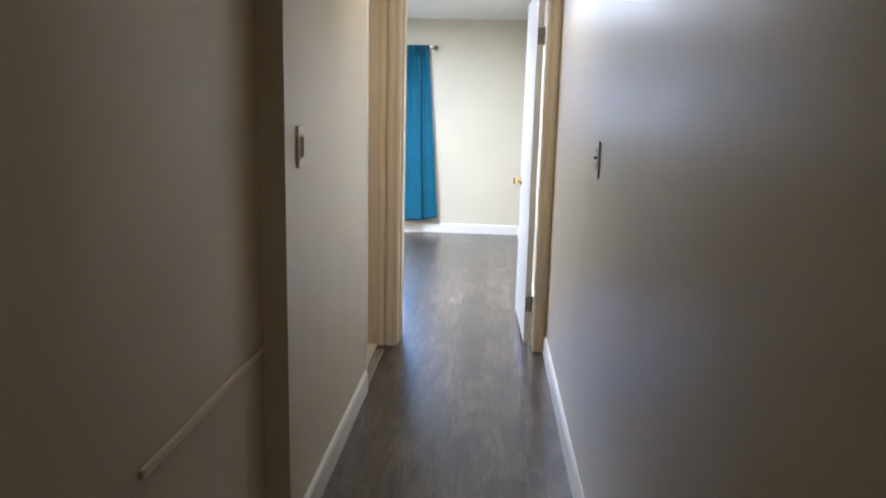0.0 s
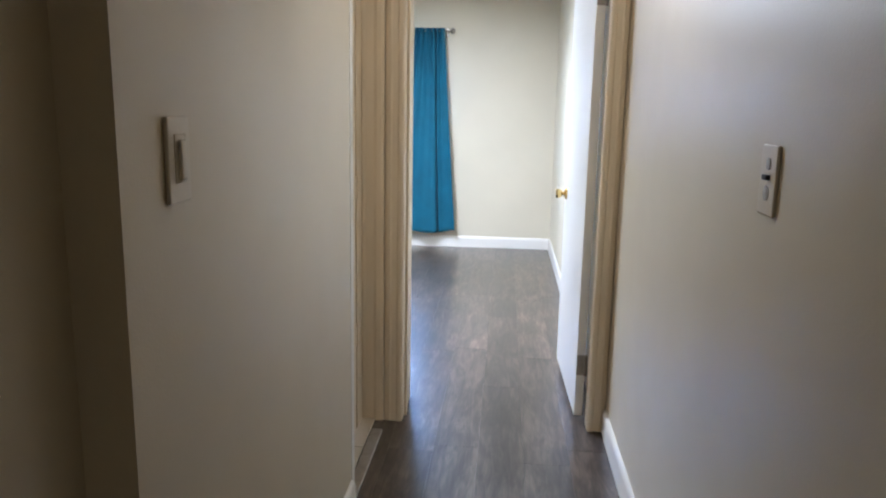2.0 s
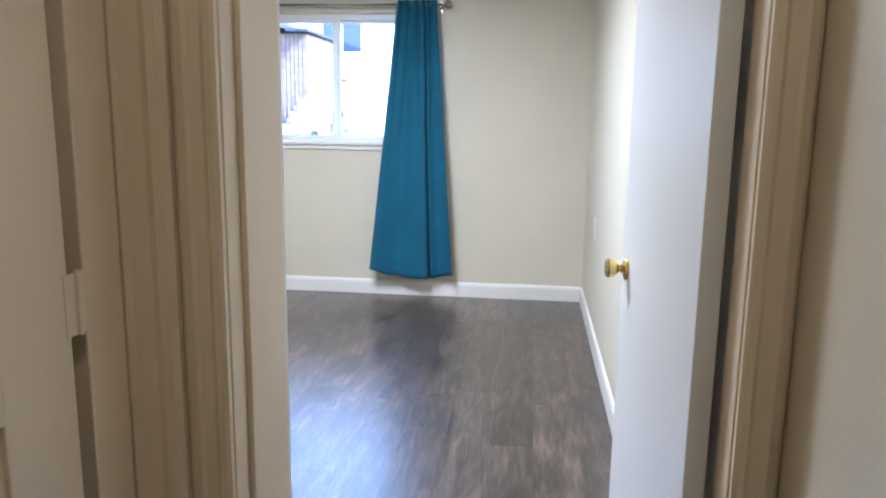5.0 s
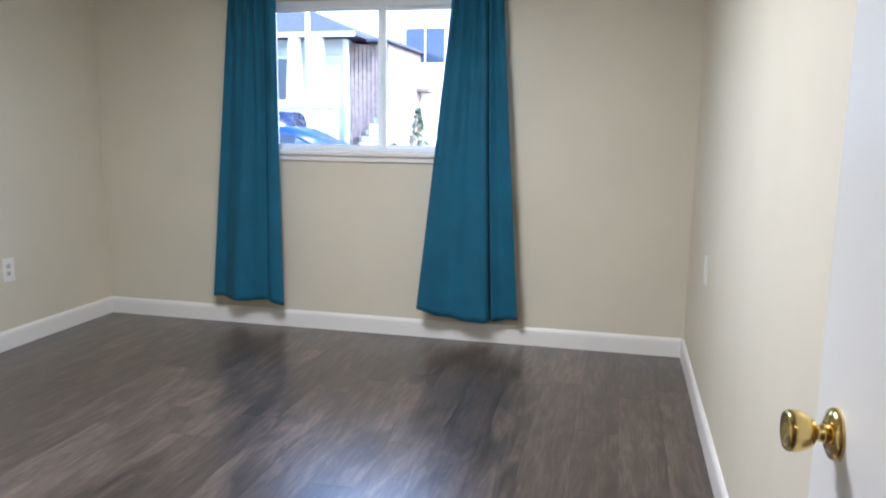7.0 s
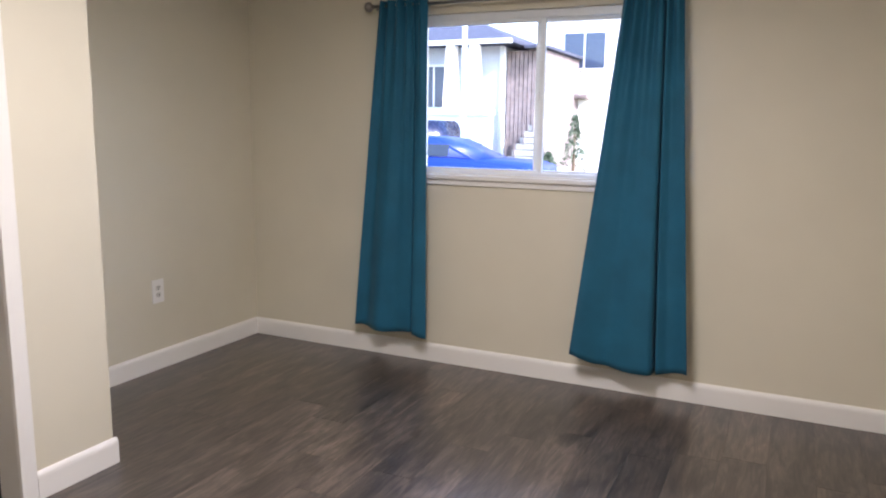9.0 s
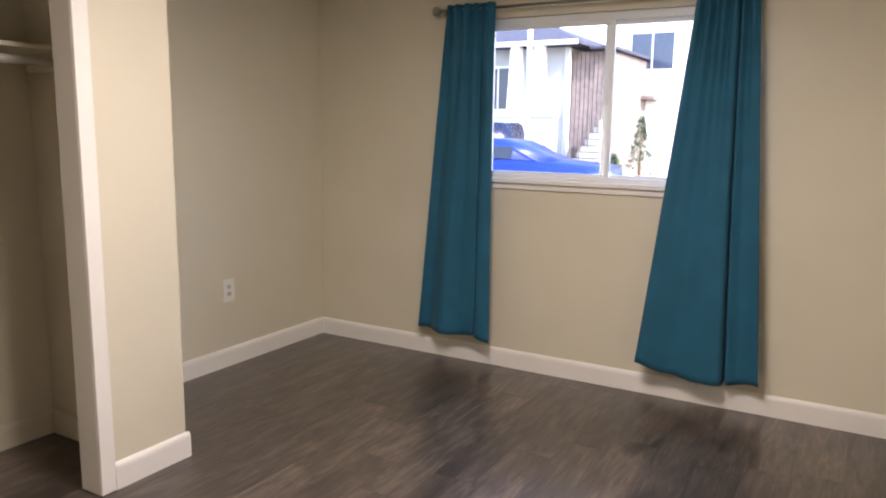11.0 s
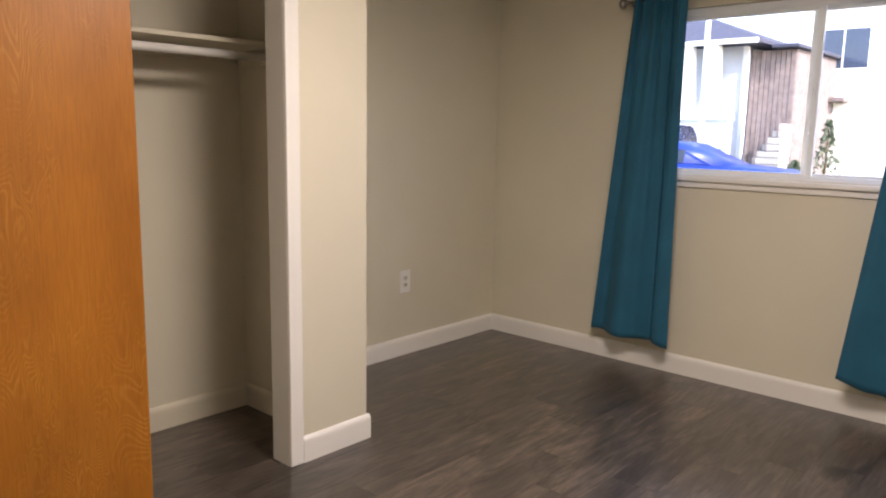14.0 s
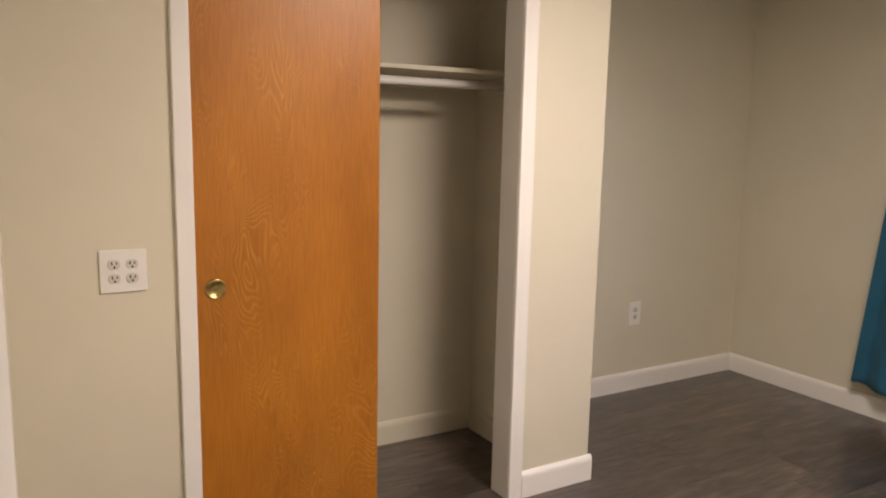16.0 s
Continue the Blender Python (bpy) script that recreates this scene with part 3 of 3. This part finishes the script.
def car(at, length, height, width, paint_m, label, boxy):
    c = thing("parked_car", label, "car", at=at)
    h0 = 0.2
    waist = height * (0.58 if boxy else 0.74)
    prof = [(0, h0 + 0.12), (0.02, waist * 0.78), (0.08, waist * 0.93), (0.30, waist), (0.98, waist * 1.0), (1.0, waist * 0.6), (0.985, h0 + 0.1), (0.9, h0), (0.1, h0)]
    bm = prism([(a * length, b) for a, b in prof], (0, -width / 2, 0), (0, width / 2, 0), (1, 0, 0))
    bmesh.ops.bevel(bm, geom=bm.edges[:], offset=0.05, segments=3, affect="EDGES")
    part("body", bm, paint_m, c, "", True)
    cab = [(0.08, 0.0), (0.14, 1), (0.93, 1), (0.99, 0)] if boxy else [(0.24, 0), (0.42, 0.94), (0.56, 1), (0.74, 0.93), (0.95, 0)]
    bm = prism([(a * length, waist - 0.03 + b * (height - waist)) for a, b in cab], (0, -width * 0.43, 0), (0, width * 0.43, 0), (1, 0, 0))
    for v in bm.verts:
        v.co.y *= 1 - 0.16 * max(0, (v.co.z - waist)) / (height - waist)
    bmesh.ops.bevel(bm, geom=bm.edges[:], offset=0.04, segments=3, affect="EDGES")
    cabin = part("cabin", bm, paint_m, c, "", True)
    zt = height - 0.12
    for a, b in ((0.36, 0.54), (0.56, 0.74)) if not boxy else ((0.16, 0.42), (0.44, 0.68), (0.70, 0.9)):
        for s in (-1, 1):
            y = s * width * 0.425
            bm = cuboid(a * length, b * length, min(y, y * 0.965), max(y, y * 0.965), waist + 0.03, zt - 0.03)
            for v in bm.verts:
                v.co.y *= 1 - 0.16 * max(0, (v.co.z - waist)) / (height - waist)
                v.co.y += s * 0.012
            part("side_window", bm, CARGLASS, cabin)
    for a in (0.19, 0.80):
        for s in (-1, 1):
            w = part("wheel", lathe([(0.2, -0.1), (0.31, -0.1), (0.33, -0.07), (0.33, 0.07), (0.31, 0.1), (0.2, 0.1)], pose(a * length, s * width * 0.45, 0.33, 90, 0, 0), 28), RUBBER, c, "black tyre", True)
            part("rim", lathe([(0.02, -0.11), (0.2, -0.105), (0.2, 0.105), (0.02, 0.11)], pose(a * length, s * width * 0.45, 0.33, 90, 0, 0), 20), STEEL, w)
    for s in (-1, 1):
        part("headlight", cuboid(0.0, 0.14, s * width * 0.36 - 0.14, s * width * 0.36 + 0.14, waist * 0.72, waist * 0.86, 0.03), VINYL, c)
        part("tail_light", cuboid(length * 0.965, length * 1.004, s * width * 0.38 - 0.12, s * width * 0.38 + 0.12, waist * 0.72, waist * 0.9, 0.02), RED, c)
    return c


car(pose(-3.45, 17.2, GZ + 0.015, 0, 0, 180), 4.4, 1.42, 1.75, BLUECAR, "bright blue parked sedan at the street", False)
car(pose(-6.2, 20.2, GZ + 0.015, 0, 0, 180), 4.7, 1.72, 1.85, NAVY, "dark navy parked van behind the blue sedan", True)

pole = thing("street_pole", "slim white painted street pole behind the blue car", "street pole", at=pose(-5.74, 18.65, GZ))
part("shaft", lathe([(0.07, 0), (0.065, 0.1), (0.05, 0.14), (0.045, 4.4), (0.03, 4.45)], None, 16), VINYL, pole)


def house_window(parent, x0, x1, y, z0, z1):
    w = part("window", cuboid(x0, x1, y - 0.05, y + 0.02, z0, z1, 0.02), VINYL, parent, "white framed window")
    mid = (x0 + x1) / 2
    for a, b in ((x0 + 0.07, mid - 0.03), (mid + 0.03, x1 - 0.07)):
        part("pane", cuboid(a, b, y - 0.06, y - 0.051, z0 + 0.07, z1 - 0.07), WINDARK, w)
    return w


# house with a porch across the street
h1 = thing("house", "pale sided house with a dark hipped roof and white porch columns", "house", at=None)
FYH = 26.5
part("wall", cuboid(-19, -7.97, FYH, FYH + 6.8, GZ, 3.75), SIDING, h1)
for k in range(15):
    part("siding_board", cuboid(-19, -7.95, FYH - 0.03, FYH - 0.001, GZ + k * 0.25, GZ + k * 0.25 + 0.235), SIDING, h1)
part("corner_board", cuboid(-8.05, -7.93, FYH - 0.05, FYH + 0.08, GZ, 3.74, 0.01), VINYL, h1, "white corner board")


def hip_roof(x0, x1, y0, y1, z0, z1, inset):
    """Four slopes over an eave slab, with a ridge along x that stops short of both ends."""
    bm = bmesh.new()
    ym = (y0 + y1) / 2
    low = [bm.verts.new(p) for p in ((x0, y0, z0 - 0.1), (x1, y0, z0 - 0.1), (x1, y1, z0 - 0.1), (x0, y1, z0 - 0.1))]
    eave = [bm.verts.new(p) for p in ((x0, y0, z0), (x1, y0, z0), (x1, y1, z0), (x0, y1, z0))]
    a, b = bm.verts.new((x0 + inset, ym, z1)), bm.verts.new((x1 - inset, ym, z1))
    bm.faces.new(low[::-1])
    for i in range(4):
        bm.faces.new((low[i], low[(i + 1) % 4], eave[(i + 1) % 4], eave[i]))
    bm.faces.new((eave[0], eave[1], b, a))
    bm.faces.new((eave[2], eave[3], a, b))
    bm.faces.new((eave[1], eave[2], b))
    bm.faces.new((eave[3], eave[0], a))
    bmesh.ops.recalc_face_normals(bm, faces=bm.faces[:])
    return bm


rf = part("roof", hip_roof(-19.6, -7.35, FYH - 0.95, FYH + 7.2, 3.84, 5.05, 3.0), ROOF, h1, "dark shingled hipped roof")
part("gutter", cuboid(-19.6, -7.33, FYH - 1.06, FYH - 0.955, 3.70, 3.83, 0.02), VINYL, rf, "white gutter along the eave")
part("downpipe", cuboid(-7.92, -7.85, FYH - 0.12, FYH - 0.05, GZ, 3.7, 0.01), VINYL, h1, "white downpipe")


def porch_column(x):
    bm = cuboid(x - 0.14, x + 0.14, FYH - 0.98, FYH - 0.72, 1.88, 3.70, 0.01)
    for v in bm.verts:
        if v.co.z < 2.2:
            v.co.x = x + (v.co.x - x) * 1.7
    return part("porch_column", bm, STUCCO, h1, "white tapered porch column")


for px in (-16.4, -13.6, -11.2, -9.22, -8.5):
    porch_column(px)
part("porch_parapet", cuboid(-19, -7.96, FYH - 1.0, FYH - 0.7, GZ, 1.72), SIDING, h1, "pale porch parapet")
part("parapet_cap", cuboid(-19, -7.92, FYH - 1.05, FYH - 0.65, 1.72, 1.88, 0.02), STUCCO, h1, "white parapet cap")
house_window(h1, -13.4, -12.0, FYH - 0.03, 1.9, 3.2)
house_window(h1, -10.8, -9.55, FYH - 0.03, 1.9, 3.25)
# brown boarded annex with outside steps
h2 = thing("house_annex", "weathered brown boarded house side with outside steps", "house")
part("wall", cuboid(-7.92, -6.74, FYH + 0.3, FYH + 6, GZ, 3.62), BROWN, h2)
for k in range(9):
    part("board", cuboid(-7.92 + k * 0.131, -7.805 + k * 0.131, FYH + 0.26, FYH + 0.299, GZ, 3.6), BROWN, h2)
part("roof", cuboid(-7.3, -6.6, FYH - 0.1, FYH + 6.2, 3.64, 3.74, 0.03), ROOF, h2)
for k in range(9):
    part("step", cuboid(-7.75 + k * 0.12, -6.7, FYH - 0.6, FYH + 0.25, GZ + 0.24 + k * 0.18, GZ + 0.40 + k * 0.18, 0.01), PAVE, h2, "pale concrete step")
part("step_wall", cuboid(-7.8, -6.72, FYH - 0.55, FYH + 0.24, GZ, GZ + 0.24, 0.01), PAVE, h2, "concrete base of the steps")
for k in range(4):
    part("rail_post", cuboid(-7.6 + k * 0.27, -7.57 + k * 0.27, FYH - 0.63, FYH - 0.6, GZ + 0.3 + k * 0.4, GZ + 1.3 + k * 0.4), BROWN, h2)
# white two-storey building
h3 = thing("apartment_building", "white stucco two-storey building with dark windows", "building")
part("wall", cuboid(-7.8, 14, 30.5, 42, GZ, 7.2), STUCCO, h3)
part("roof", cuboid(-8.1, 14.4, 30.0, 42.4, 7.21, 7.6, 0.05), ROOF, h3)
part("ledge", cuboid(-7.3, -6.3, 29.9, 30.49, 2.36, 2.50, 0.03), BROWN, h3, "dark canopy over the entrance")
for wx in (-7.33, -3.6, 0.4, 3.4, 6.4, 9.4):
    house_window(h3, wx, wx + 1.5, 30.48, 3.3, 4.58)
    if wx > 0:
        house_window(h3, wx, wx + 1.25, 30.48, 0.6, 1.7)


def shrub(at, height, spread, seed):
    rnd = random.Random(seed)
    s = thing("shrub", "small dark green conical shrub", "shrub", at=at)
    part("trunk", lathe([(0.05, 0), (0.04, height * 0.3), (0.01, height * 0.9)], None, 10), BARK, s)
    bm = bmesh.new()
    for _ in range(420):
        f = rnd.random() ** 0.7
        a, r = rnd.uniform(0, 6.28), spread * (1 - f) * rnd.uniform(0.3, 1.0) + 0.04
        c = Vector((r * math.cos(a), r * math.sin(a), 0.15 + f * (height - 0.15)))
        m = Matrix.Translation(c) @ Euler((rnd.uniform(0, 3), rnd.uniform(0, 3), a)).to_matrix().to_4x4()
        q = [bm.verts.new(m @ Vector(p)) for p in ((-0.06, 0, 0), (0, 0.03, 0.01), (0.08, 0, 0), (0, -0.03, 0.01))]
        bm.faces.new(q)
    part("crown", bm, LEAF, s)
    return s


shrub(pose(-5.72, 26.5, GZ), 1.95, 0.5, 2)
shrub(pose(-6.2, 25.6, GZ), 0.9, 0.5, 7)

# ---- floor planks ----
slab = cuboid(XL - 0.1, XR + 0.1, YD, YF + 0.1, -0.12, -0.006)
cuboid(-1.2, XR + 0.1, YS - 0.1, YD, -0.12, -0.006, bm=slab)
floor = solid("floor", slab, SUBFLOOR, "grey-brown wood-look vinyl plank floor", "floor", "structure")
PW, PL, GAP = 0.178, 1.22, 0.0001
rnd = random.Random(11)
px = XR + 0.02
while px > XL - 0.05:
    x1, x0 = px - GAP, px - PW + GAP
    y = YS - 0.1 - rnd.uniform(0, PL)
    while y < YF + 0.02:
        y0, y1 = max(y + GAP, YS if x1 > -0.62 else YD), min(y + PL - GAP, YF + 0.03)
        if y1 - y0 > 0.03:
            bm = cuboid(x0, x1, y0, y1, -0.006, 0)
            for v in bm.verts:
                if v.co.z > -0.001:
                    v.co.x += 0.0002 if v.co.x < (x0 + x1) / 2 else -0.0002
                    v.co.y += 0.0002 if v.co.y < (y0 + y1) / 2 else -0.0005
            part("plank", bm, FLOOR, floor)
        y += PL
    px -= PW

# ---- tiled floor behind the side door ----
TILE = simple("pale_beige_floor_tile", (0.6, 0.54, 0.44), 0.35, 0, 0.06, 9)
tiles = solid("side_floor", cuboid(-1.1, -0.415, 4.4, 5.268, 0.0005, 0.003), SUBFLOOR, "pale beige tiled floor behind the side door", "floor", "structure")
for i in range(2):
    for j in range(3):
        part("tile", cuboid(-0.76 - i * 0.34, -0.418 - i * 0.34 + 0.002, 4.402 + j * 0.29, 4.688 + j * 0.29, 0.003, 0.009, 0.001, 1), TILE, tiles)
solid("threshold", cuboid(-0.412, HL + 0.004, 4.58, 5.15, 0.0005, 0.012, 0.005), STEEL, "dark worn metal threshold strip", "threshold", "structure")
